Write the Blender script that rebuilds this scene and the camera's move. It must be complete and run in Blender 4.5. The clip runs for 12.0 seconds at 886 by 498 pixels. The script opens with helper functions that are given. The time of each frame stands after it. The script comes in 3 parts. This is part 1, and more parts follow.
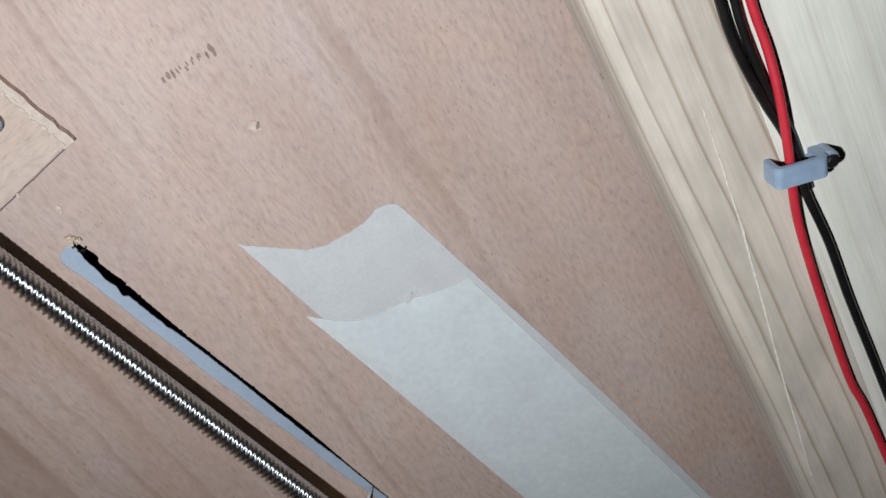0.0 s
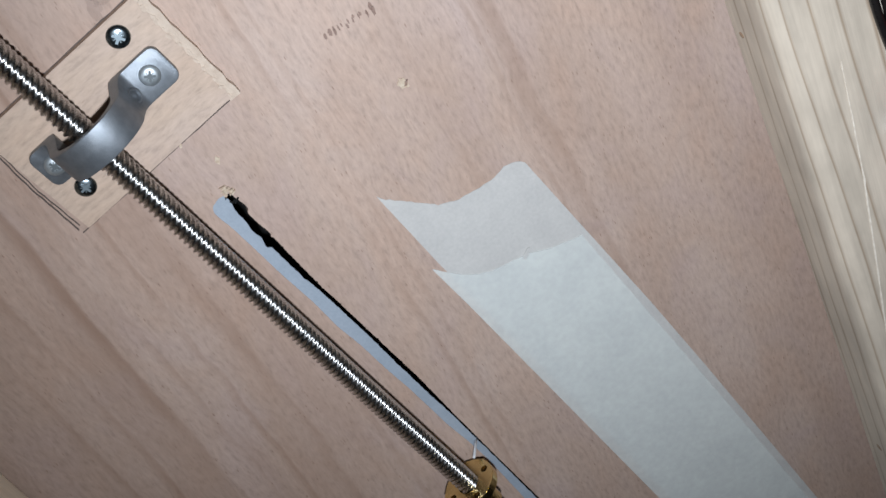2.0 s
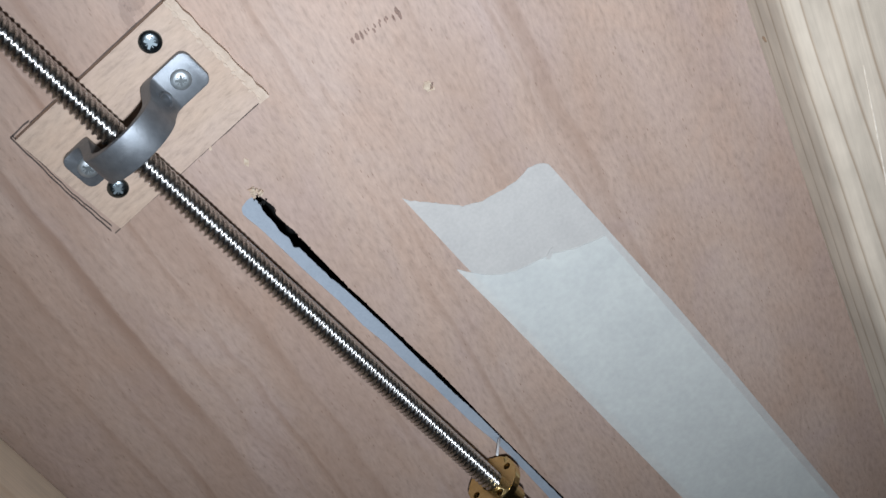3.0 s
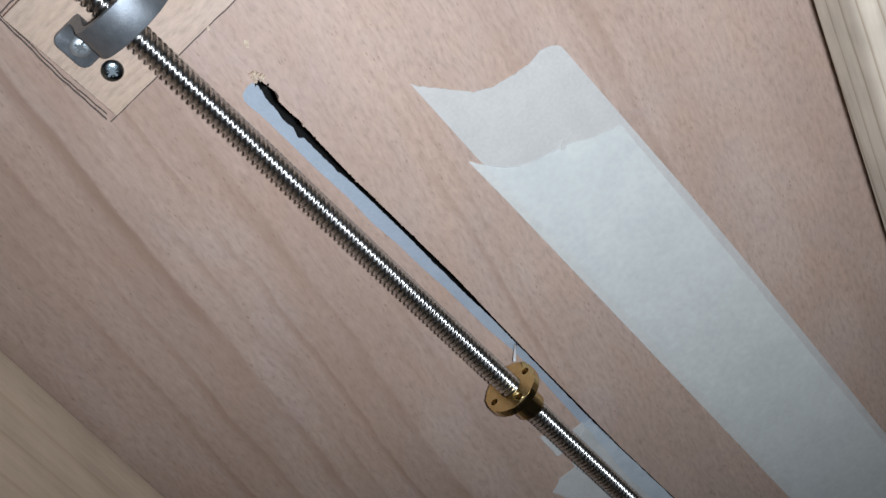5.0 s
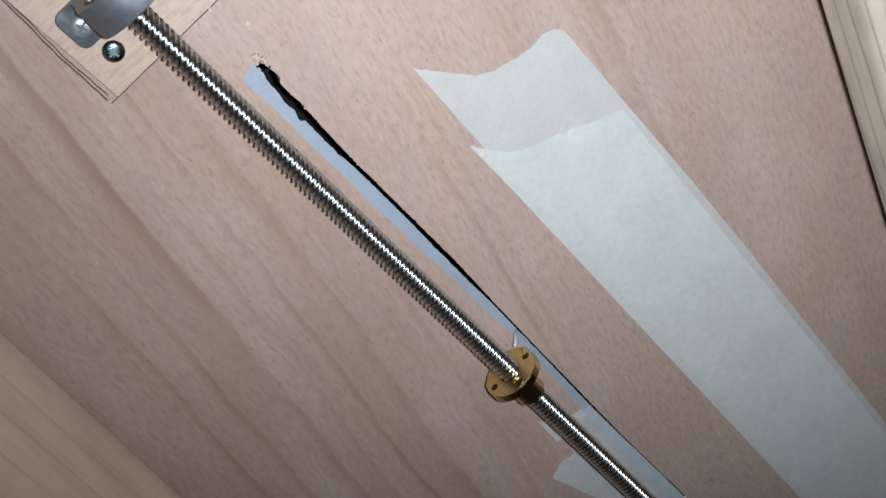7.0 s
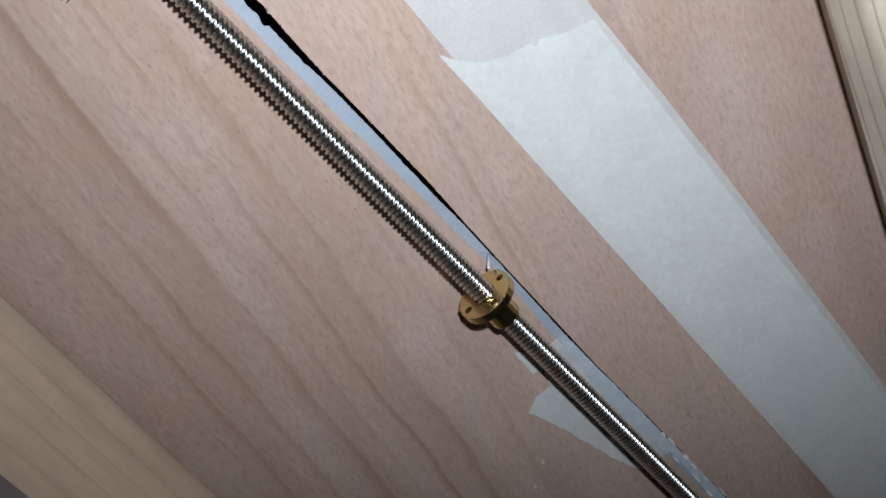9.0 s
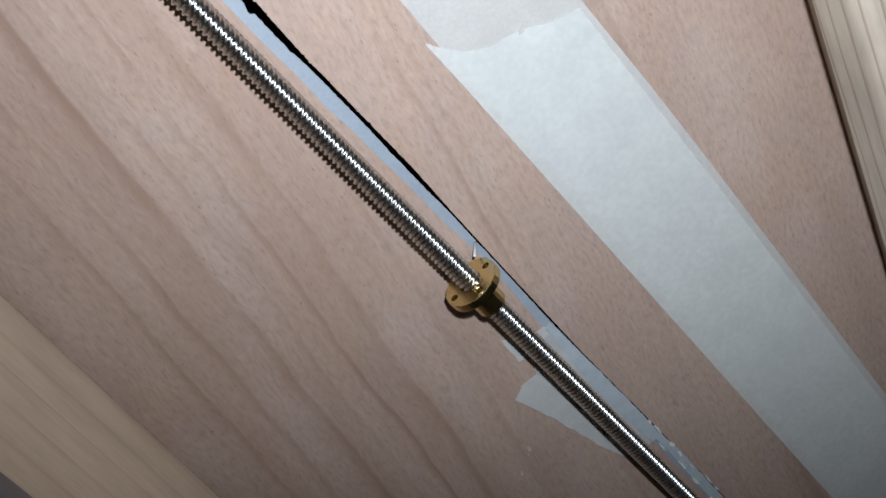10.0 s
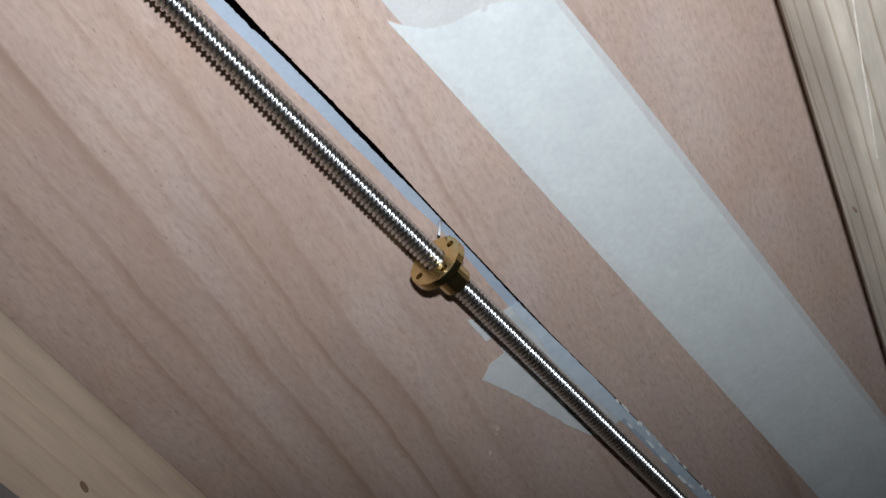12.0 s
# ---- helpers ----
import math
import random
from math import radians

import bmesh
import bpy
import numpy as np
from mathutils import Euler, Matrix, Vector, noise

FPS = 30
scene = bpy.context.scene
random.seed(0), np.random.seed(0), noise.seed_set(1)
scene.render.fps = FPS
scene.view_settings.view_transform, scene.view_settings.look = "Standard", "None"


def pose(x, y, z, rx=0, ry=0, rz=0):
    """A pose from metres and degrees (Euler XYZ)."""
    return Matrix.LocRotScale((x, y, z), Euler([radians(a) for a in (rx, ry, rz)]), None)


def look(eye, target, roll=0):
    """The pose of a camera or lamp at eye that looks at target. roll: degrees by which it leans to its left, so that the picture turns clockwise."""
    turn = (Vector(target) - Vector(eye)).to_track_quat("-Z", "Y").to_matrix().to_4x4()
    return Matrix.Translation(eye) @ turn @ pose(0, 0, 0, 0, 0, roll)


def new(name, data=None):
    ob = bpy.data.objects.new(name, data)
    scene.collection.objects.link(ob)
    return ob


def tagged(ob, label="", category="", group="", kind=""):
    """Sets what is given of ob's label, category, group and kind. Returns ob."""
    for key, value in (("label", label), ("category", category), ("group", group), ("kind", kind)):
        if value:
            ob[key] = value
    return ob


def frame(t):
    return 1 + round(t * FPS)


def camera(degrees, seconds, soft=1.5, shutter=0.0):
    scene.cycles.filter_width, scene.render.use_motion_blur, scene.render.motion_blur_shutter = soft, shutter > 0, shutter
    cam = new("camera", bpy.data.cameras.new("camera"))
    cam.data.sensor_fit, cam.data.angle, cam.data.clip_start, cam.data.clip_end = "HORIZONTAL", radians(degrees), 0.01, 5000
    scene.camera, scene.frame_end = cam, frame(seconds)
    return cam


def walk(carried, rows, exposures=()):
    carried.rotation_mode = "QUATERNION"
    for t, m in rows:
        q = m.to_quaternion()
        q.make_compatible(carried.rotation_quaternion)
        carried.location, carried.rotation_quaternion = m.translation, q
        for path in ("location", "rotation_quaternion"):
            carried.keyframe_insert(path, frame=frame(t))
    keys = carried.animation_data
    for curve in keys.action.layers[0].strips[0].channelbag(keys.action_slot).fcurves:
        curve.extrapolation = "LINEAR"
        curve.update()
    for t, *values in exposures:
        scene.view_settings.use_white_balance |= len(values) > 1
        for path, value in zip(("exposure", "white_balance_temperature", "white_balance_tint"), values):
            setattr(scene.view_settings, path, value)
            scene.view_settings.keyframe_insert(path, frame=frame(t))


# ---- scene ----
cam = camera(44.00, 12.0)
PATH = [
    (0, (-0.15350, -0.09999, 0.70001), (0.32679, 0.05720, 1.56292), -25.339),
    (0.5, (-0.18099, -0.05227, 0.69155), (0.32556, 0.01266, 1.55131), -34.863),
    (1, (-0.18709, -0.03528, 0.68727), (0.32573, 0.02575, 1.54359), -35.526),
    (1.5, (-0.18858, -0.03370, 0.68737), (0.31917, 0.03778, 1.54590), -34.417),
    (2, (-0.19006, -0.03867, 0.68900), (0.32121, 0.04956, 1.54388), -32.587),
    (2.5, (-0.19479, -0.04389, 0.68834), (0.32106, 0.06035, 1.53865), -30.831),
    (3, (-0.19443, -0.03956, 0.68607), (0.30844, 0.06638, 1.54391), -30.636),
    (3.5, (-0.18363, -0.02741, 0.68608), (0.31470, 0.07359, 1.54716), -31.635),
    (5.5, (-0.17065, -0.01082, 0.68665), (0.34481, 0.09686, 1.53678), -32.478),
    (6, (-0.17157, -0.01181, 0.68681), (0.34578, 0.10016, 1.53523), -32.050),
    (6.5, (-0.16949, -0.00958, 0.68668), (0.34594, 0.09777, 1.53686), -32.275),
    (7, (-0.16948, -0.00809, 0.68578), (0.34668, 0.09771, 1.53572), -32.402),
    (7.5, (-0.16085, 0.00027, 0.68583), (0.35392, 0.09746, 1.53764), -33.697),
    (9.5, (-0.14610, 0.01663, 0.67904), (0.38621, 0.08817, 1.52256), -36.804),
    (10, (-0.14532, 0.01411, 0.67826), (0.39103, 0.09078, 1.51876), -36.304),
    (10.5, (-0.14305, 0.01449, 0.67725), (0.39553, 0.08767, 1.51665), -36.747),
    (11, (-0.14013, 0.01715, 0.67483), (0.39912, 0.08081, 1.51456), -37.897),
    (11.5, (-0.14002, 0.01440, 0.67447), (0.40519, 0.08240, 1.51000), -37.532),
    (12, (-0.13898, 0.01237, 0.67423), (0.41137, 0.08360, 1.50612), -37.149),
]
walk(cam, [(t, look(eye, target, roll)) for t, eye, target, roll in PATH], [(0, -0.30), (3.5, -0.22), (5.5, -0.08), (7.5, -0.01), (9.5, 0.13), (12, 0.21)])

# ---- light: the phone's own flash beside the lens, and a dim room ----
flash = new("phone_flash", bpy.data.lights.new("phone_flash", "SPOT"))
flash.data.energy, flash.data.shadow_soft_size, flash.data.color = 7.6, 0.0055, (0.915, 1.0, 1.11)
flash.data.spot_size, flash.data.spot_blend = radians(105), 1.0
flash.matrix_world = look((-0.160, -0.020, 0.685), (-0.036, -0.108, 1.0))
world = bpy.data.worlds.new("room_air")
scene.world = world
world.use_nodes = True
world.node_tree.nodes["Background"].inputs[0].default_value = (0.9, 0.95, 1.0, 1)
world.node_tree.nodes["Background"].inputs[1].default_value = 0.04

H = 1.0          # underside of the plywood panel
GRAIN = radians(11.5)


# ---- materials ----
def links(mat):
    nt = mat.node_tree
    return nt, nt.nodes, nt.links, nt.nodes["Principled BSDF"]


def material(name, color, rough=0.5, metal=0.0):
    mat = bpy.data.materials.new(name)
    mat.use_nodes = True
    b = mat.node_tree.nodes["Principled BSDF"]
    b.inputs["Base Color"].default_value = (*color, 1)
    b.inputs["Roughness"].default_value = rough
    b.inputs["Metallic"].default_value = metal
    return mat


def ramp(nodes, stops):
    r = nodes.new("ShaderNodeValToRGB")
    e = r.color_ramp.elements
    e[0].position, e[0].color = stops[0][0], (*stops[0][1], 1)
    e[1].position, e[1].color = stops[-1][0], (*stops[-1][1], 1)
    for p, c in stops[1:-1]:
        k = e.new(p)
        k.color = (*c, 1)
    return r


def grey(v):
    return (v, v, v)


def noise_tex(nodes, link, vec, scale, detail=4, rough=0.55, distort=0.0):
    n = nodes.new("ShaderNodeTexNoise")
    n.inputs["Scale"].default_value = scale
    n.inputs["Detail"].default_value = detail
    n.inputs["Roughness"].default_value = rough
    n.inputs["Distortion"].default_value = distort
    link.new(vec, n.inputs["Vector"])
    return n


def mapped(nodes, link, vec, scale, angle=0.0):
    m = nodes.new("ShaderNodeMapping")
    m.vector_type = "POINT"
    m.inputs["Scale"].default_value = scale
    m.inputs["Rotation"].default_value = (0, 0, angle)
    link.new(vec, m.inputs["Vector"])
    return m.outputs[0]


def mix(nodes, link, fac, a, b, blend="MIX"):
    m = nodes.new("ShaderNodeMix")
    m.data_type, m.blend_type = "RGBA", blend
    if isinstance(fac, float):
        m.inputs[0].default_value = fac
    else:
        link.new(fac, m.inputs[0])
    for slot, v in ((6, a), (7, b)):
        if isinstance(v, tuple):
            m.inputs[slot].default_value = (*v, 1)
        else:
            link.new(v, m.inputs[slot])
    return m.outputs[2]


def bump(nodes, link, height, bsdf, strength, dist):
    b = nodes.new("ShaderNodeBump")
    b.inputs["Strength"].default_value = strength
    b.inputs["Distance"].default_value = dist
    link.new(height, b.inputs["Height"])
    link.new(b.outputs[0], bsdf.inputs["Normal"])


def spread(nodes, link, value, lo, hi):
    m = nodes.new("ShaderNodeMapRange")
    m.inputs["From Min"].default_value, m.inputs["From Max"].default_value = lo, hi
    link.new(value, m.inputs["Value"])
    return m.outputs[0]


def plywood(name, base, dark, pale, angle, veins=(), fleck=0.75, rough=0.55):
    """Rotary-cut face veneer: long soft streaks, short dark pores, and darker veins and broad bands at given places
    across the grain.
    """
    mat = material(name, base, rough)
    nt, nodes, link, b = links(mat)
    tc = nodes.new("ShaderNodeTexCoord").outputs["Object"]
    turned = mapped(nodes, link, tc, (1, 1, 1), -angle)
    wob = noise_tex(nodes, link, mapped(nodes, link, turned, (8, 9, 9)), 1.0, 3, 0.55)
    shift = nodes.new("ShaderNodeVectorMath")
    shift.operation = "MULTIPLY_ADD"
    link.new(wob.outputs["Color"], shift.inputs[0])
    shift.inputs[1].default_value, shift.inputs[2].default_value = (0, 0.015, 0), (0, -0.0089, 0)
    add = nodes.new("ShaderNodeVectorMath")
    link.new(turned, add.inputs[0])
    link.new(shift.outputs[0], add.inputs[1])
    jag = noise_tex(nodes, link, mapped(nodes, link, turned, (38, 150, 150)), 1.0, 4, 0.65)
    jog = nodes.new("ShaderNodeVectorMath")
    jog.operation = "MULTIPLY_ADD"
    link.new(jag.outputs["Color"], jog.inputs[0])
    jog.inputs[1].default_value = (0, 0.0028, 0)
    link.new(add.outputs[0], jog.inputs[2])
    vec = jog.outputs[0]
    broad = noise_tex(nodes, link, mapped(nodes, link, vec, (2.2, 26, 26)), 1.0, 5, 0.6)
    fine = noise_tex(nodes, link, mapped(nodes, link, vec, (230, 760, 760)), 1.0, 4, 0.65)
    cloud = noise_tex(nodes, link, mapped(nodes, link, turned, (16, 30, 30)), 1.0, 3, 0.5)
    col = mix(nodes, link, spread(nodes, link, broad.outputs["Fac"], 0.30, 0.66), dark, base)
    col = mix(nodes, link, spread(nodes, link, cloud.outputs["Fac"], 0.48, 0.85), col, pale)
    f2 = ramp(nodes, [(0.28, grey(0.79)), (0.46, grey(0.985)), (0.74, grey(1.15))])
    link.new(fine.outputs["Fac"], f2.inputs[0])
    col = mix(nodes, link, 1.0, col, f2.outputs[0], "MULTIPLY")
    tint = noise_tex(nodes, link, mapped(nodes, link, turned, (22, 38, 38)), 1.0, 4, 0.6, 0.6)
    hue = ramp(nodes, [(0.34, (1.02, 0.99, 0.965)), (0.5, (1, 1, 1)), (0.66, (0.985, 0.99, 1.03))])
    link.new(tint.outputs["Fac"], hue.inputs[0])
    col = mix(nodes, link, 1.0, col, hue.outputs[0], "MULTIPLY")
    # pores: short dashes along the grain
    por = nodes.new("ShaderNodeTexVoronoi")
    por.inputs["Scale"].default_value = 1.0
    link.new(mapped(nodes, link, turned, (190, 800, 800)), por.inputs["Vector"])
    pr = ramp(nodes, [(0.08, grey(1)), (0.17, grey(0))])
    link.new(por.outputs["Distance"], pr.inputs[0])
    where = noise_tex(nodes, link, mapped(nodes, link, turned, (70, 130, 130)), 1.0, 2, 0.5)
    wr = spread(nodes, link, where.outputs["Fac"], 0.44, 0.60)
    pm = nodes.new("ShaderNodeMath")
    pm.operation = "MULTIPLY"
    link.new(pr.outputs[0], pm.inputs[0])
    link.new(wr, pm.inputs[1])
    pk = nodes.new("ShaderNodeMath")
    pk.operation = "MULTIPLY"
    pk.inputs[1].default_value = fleck
    link.new(pm.outputs[0], pk.inputs[0])
    col = mix(nodes, link, pk.outputs[0], col, tuple(c * k for c, k in zip(dark, (0.55, 0.48, 0.44))))
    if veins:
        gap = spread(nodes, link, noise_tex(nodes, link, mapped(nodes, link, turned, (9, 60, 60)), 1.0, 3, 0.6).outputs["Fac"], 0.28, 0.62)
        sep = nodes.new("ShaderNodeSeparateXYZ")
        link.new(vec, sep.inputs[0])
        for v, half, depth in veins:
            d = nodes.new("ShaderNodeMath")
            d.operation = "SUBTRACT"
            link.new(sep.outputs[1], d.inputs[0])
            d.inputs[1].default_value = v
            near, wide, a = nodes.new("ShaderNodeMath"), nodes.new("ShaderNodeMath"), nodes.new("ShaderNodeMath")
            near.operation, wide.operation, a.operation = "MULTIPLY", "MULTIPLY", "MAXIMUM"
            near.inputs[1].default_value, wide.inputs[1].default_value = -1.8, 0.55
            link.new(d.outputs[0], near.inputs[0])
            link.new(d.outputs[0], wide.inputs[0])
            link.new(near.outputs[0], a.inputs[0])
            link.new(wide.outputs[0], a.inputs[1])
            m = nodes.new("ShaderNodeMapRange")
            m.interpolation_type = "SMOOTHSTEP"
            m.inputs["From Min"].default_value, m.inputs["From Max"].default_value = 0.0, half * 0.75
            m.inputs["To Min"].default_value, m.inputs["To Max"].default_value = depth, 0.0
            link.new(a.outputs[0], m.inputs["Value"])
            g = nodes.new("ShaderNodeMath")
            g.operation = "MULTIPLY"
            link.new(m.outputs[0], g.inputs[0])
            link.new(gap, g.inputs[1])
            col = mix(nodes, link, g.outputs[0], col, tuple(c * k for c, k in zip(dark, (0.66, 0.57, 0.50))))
    link.new(col, b.inputs["Base Color"])
    bump(nodes, link, fine.outputs["Fac"], b, 0.22, 0.0004)
    b.inputs["Specular IOR Level"].default_value = 0.3
    return mat


def pine(name, base, dark, angle, rings=90.0, rough=0.5, blotch=0.78, wander=4.5):
    """Planed softwood with growth lines along the given direction of its own length."""
    mat = material(name, base, rough)
    nt, nodes, link, b = links(mat)
    tc = nodes.new("ShaderNodeTexCoord").outputs["Object"]
    turned = mapped(nodes, link, tc, (1, 1, 1), -angle)
    wob = noise_tex(nodes, link, mapped(nodes, link, turned, (5, 16, 16)), 1.0, 3, 0.5)
    shift = nodes.new("ShaderNodeVectorMath")
    shift.operation = "MULTIPLY_ADD"
    link.new(wob.outputs["Color"], shift.inputs[0])
    shift.inputs[1].default_value, shift.inputs[2].default_value = (0, 0.008, 0.008), (0, -0.004, -0.004)
    add = nodes.new("ShaderNodeVectorMath")
    link.new(turned, add.inputs[0])
    link.new(shift.outputs[0], add.inputs[1])
    wave = nodes.new("ShaderNodeTexWave")
    wave.wave_type, wave.bands_direction, wave.wave_profile = "BANDS", "DIAGONAL", "SAW"
    wave.inputs["Scale"].default_value = rings
    wave.inputs["Distortion"].default_value = wander
    wave.inputs["Detail"].default_value = 3.0
    wave.inputs["Detail Scale"].default_value = 0.55
    link.new(mapped(nodes, link, add.outputs[0], (0.02, 1, 1)), wave.inputs["Vector"])
    mid = tuple(0.6 * p + 0.4 * q for p, q in zip(base, dark))
    lr = ramp(nodes, [(0.0, base), (0.30, tuple(min(1, c * 1.02) for c in base)), (0.76, base), (0.87, mid), (0.92, dark), (0.97, mid), (1.0, base)])
    link.new(wave.outputs["Fac"], lr.inputs[0])
    fib = noise_tex(nodes, link, mapped(nodes, link, turned, (30, 900, 900)), 1.0, 3, 0.6)
    fr = ramp(nodes, [(0.3, grey(0.93)), (0.65, grey(1.03))])
    link.new(fib.outputs["Fac"], fr.inputs[0])
    col = mix(nodes, link, 1.0, lr.outputs[0], fr.outputs[0], "MULTIPLY")
    spot = noise_tex(nodes, link, mapped(nodes, link, turned, (25, 60, 60)), 1.0, 4, 0.6)
    sr = ramp(nodes, [(0.35, grey(blotch)), (0.6, grey(1.0))])
    link.new(spot.outputs["Fac"], sr.inputs[0])
    col = mix(nodes, link, 0.7, col, mix(nodes, link, 1.0, col, sr.outputs[0], "MULTIPLY"))
    link.new(col, b.inputs["Base Color"])
    bump(nodes, link, fib.outputs["Fac"], b, 0.2, 0.0004)
    return mat


def mottled(name, a, c, scale, rough=0.5, metal=0.0, bumps=0.0, alpha=1.0):
    """A plain surface with cloudy variation at two scales."""
    mat = material(name, a, rough, metal)
    nt, nodes, link, b = links(mat)
    tc = nodes.new("ShaderNodeTexCoord").outputs["Object"]
    n1 = noise_tex(nodes, link, tc, scale, 4, 0.6)
    n2 = noise_tex(nodes, link, tc, scale * 9, 3, 0.6)
    col = mix(nodes, link, spread(nodes, link, n1.outputs["Fac"], 0.35, 0.68), a, c)
    r = ramp(nodes, [(0.3, grey(0.93)), (0.7, grey(1.03))])
    link.new(n2.outputs["Fac"], r.inputs[0])
    col = mix(nodes, link, 1.0, col, r.outputs[0], "MULTIPLY")
    link.new(col, b.inputs["Base Color"])
    rr = nodes.new("ShaderNodeMapRange")
    rr.inputs["To Min"].default_value, rr.inputs["To Max"].default_value = rough * 0.85, min(1, rough * 1.2)
    link.new(n2.outputs["Fac"], rr.inputs["Value"])
    link.new(rr.outputs[0], b.inputs["Roughness"])
    b.inputs["Alpha"].default_value = alpha
    if bumps:
        bump(nodes, link, n2.outputs["Fac"], b, bumps, 0.0004)
    return mat


# the first veins entry is a broad band, darker and browner towards +y
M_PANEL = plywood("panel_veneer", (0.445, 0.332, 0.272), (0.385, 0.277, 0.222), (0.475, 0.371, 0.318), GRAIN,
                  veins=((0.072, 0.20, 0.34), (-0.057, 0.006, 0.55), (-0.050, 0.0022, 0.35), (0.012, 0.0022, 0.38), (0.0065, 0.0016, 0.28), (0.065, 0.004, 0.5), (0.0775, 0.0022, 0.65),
                         (0.0985, 0.004, 0.75), (0.088, 0.002, 0.38), (0.115, 0.003, 0.48), (0.128, 0.0025, 0.4), (-0.028, 0.003, 0.18), (0.045, 0.003, 0.25)))
M_BLOCK = plywood("block_veneer", (0.48, 0.365, 0.285), (0.44, 0.325, 0.25), (0.52, 0.41, 0.33), radians(92), fleck=0.35)
M_BLOCK_EDGE = mottled("sawn_ply_edge", (0.60, 0.49, 0.395), (0.50, 0.39, 0.305), 420, 0.85, bumps=0.6)
M_PINE = pine("pine_batten", (0.55, 0.468, 0.375), (0.34, 0.255, 0.18), 0.0, 82, blotch=0.66, wander=6.0)
M_PALE = pine("pale_batten", (0.68, 0.635, 0.535), (0.62, 0.57, 0.475), 0.0, 60, blotch=0.84)
M_SCRATCH = mottled("fresh_scratched_wood", (0.76, 0.69, 0.59), (0.58, 0.50, 0.41), 600, 0.8)
M_BEAM = pine("pine_beam", (0.90, 0.755, 0.585), (0.80, 0.64, 0.47), 0.0, 34)
M_TAPE_UNDER = mottled("masking_tape_single", (0.67, 0.655, 0.625), (0.62, 0.605, 0.58), 90, 0.75, bumps=0.25, alpha=0.68)
M_TAPE_TOP = mottled("masking_tape_double", (0.86, 0.89, 0.86), (0.79, 0.82, 0.80), 45, 0.7, bumps=0.2, alpha=0.42)
M_BLUE = mottled("blue_grey_foam_sheet", (0.32, 0.365, 0.42), (0.28, 0.325, 0.375), 120, 0.6)
M_CLEAR = mottled("cloudy_clear_tape", (0.74, 0.75, 0.73), (0.64, 0.655, 0.64), 120, 0.3, alpha=0.58)
M_FLAP = mottled("clear_tape_flap", (0.60, 0.66, 0.70), (0.50, 0.57, 0.62), 200, 0.25, alpha=0.72)
M_FOLD = mottled("clear_tape_fold", (0.72, 0.76, 0.76), (0.62, 0.66, 0.67), 120, 0.3, alpha=0.22)
M_PIN = mottled("white_plastic_pin", (0.74, 0.77, 0.79), (0.6, 0.64, 0.67), 400, 0.3)
M_GLUE = mottled("dried_glue", (0.80, 0.80, 0.76), (0.6, 0.62, 0.60), 400, 0.35)
M_VOID = material("slot_black", (0.004, 0.004, 0.004), 1.0)
M_STEEL = mottled("lead_screw_steel", (0.56, 0.555, 0.545), (0.45, 0.445, 0.435), 300, 0.27, 1.0)
TURNED = M_STEEL.node_tree.nodes.new("ShaderNodeTangent")
TURNED.direction_type, TURNED.axis = "RADIAL", "X"
LATHE = M_STEEL.node_tree.nodes["Principled BSDF"]
LATHE.inputs["Anisotropic"].default_value, LATHE.inputs["Anisotropic Rotation"].default_value = 0.9, 0.25
M_STEEL.node_tree.links.new(TURNED.outputs[0], LATHE.inputs["Tangent"])
M_ZINC = mottled("cast_zinc", (0.215, 0.232, 0.25), (0.165, 0.182, 0.20), 300, 0.46, 0.75, bumps=0.2)
M_SCREW = mottled("zinc_screw", (0.50, 0.54, 0.56), (0.36, 0.40, 0.42), 700, 0.42, 0.75)
M_DARKSCREW = mottled("dark_passivated_screw", (0.23, 0.27, 0.29), (0.14, 0.165, 0.18), 500, 0.25, 1.0)
# cross recess colours: shade painted for zinc screws, reflected glint for dark ones
M_RECESS_SHADE = material("recess_painted_shade", (0.12, 0.135, 0.14), 0.5, 0.5)
M_RECESS_GLINT = material("recess_painted_glint", (0.30, 0.36, 0.39), 0.35, 0.7)
M_BRASS = mottled("brass", (0.72, 0.55, 0.27), (0.60, 0.44, 0.19), 300, 0.24, 1.0)
M_RED = mottled("red_pvc", (0.50, 0.025, 0.038), (0.42, 0.018, 0.028), 200, 0.42)
M_BLACK = mottled("black_pvc", (0.007, 0.006, 0.006), (0.012, 0.010, 0.009), 200, 0.28)
M_CLIP = mottled("grey_blue_plastic", (0.26, 0.33, 0.41), (0.22, 0.28, 0.36), 250, 0.38)
M_PENCIL_GAP = material("pencil_and_gap_shade", (0.07, 0.05, 0.04), 0.6)
M_STAIN = mottled("brown_scuff", (0.22, 0.13, 0.10), (0.30, 0.20, 0.16), 900, 0.6, alpha=0.5)
M_SMUDGE = mottled("faint_smudge", (0.26, 0.18, 0.14), (0.34, 0.25, 0.2), 700, 0.6, alpha=0.15)
M_SPLINTER = mottled("torn_pale_wood", (0.62, 0.52, 0.40), (0.45, 0.33, 0.24), 700, 0.9, bumps=0.6)
M_KNOT = mottled("pine_knot", (0.24, 0.16, 0.10), (0.36, 0.25, 0.165), 500, 0.6)
M_WALL = mottled("grey_room_wall", (0.30, 0.30, 0.31), (0.26, 0.26, 0.27), 6, 0.9)


# ---- mesh helpers ----
def mesh_object(name, bm, mat, smooth=False):
    me = bpy.data.meshes.new(name)
    bmesh.ops.recalc_face_normals(bm, faces=bm.faces)
    bm.to_mesh(me)
    bm.free()
    me.materials.append(mat)
    if smooth:
        for p in me.polygons:
            p.use_smooth = True
    return new(name, me)


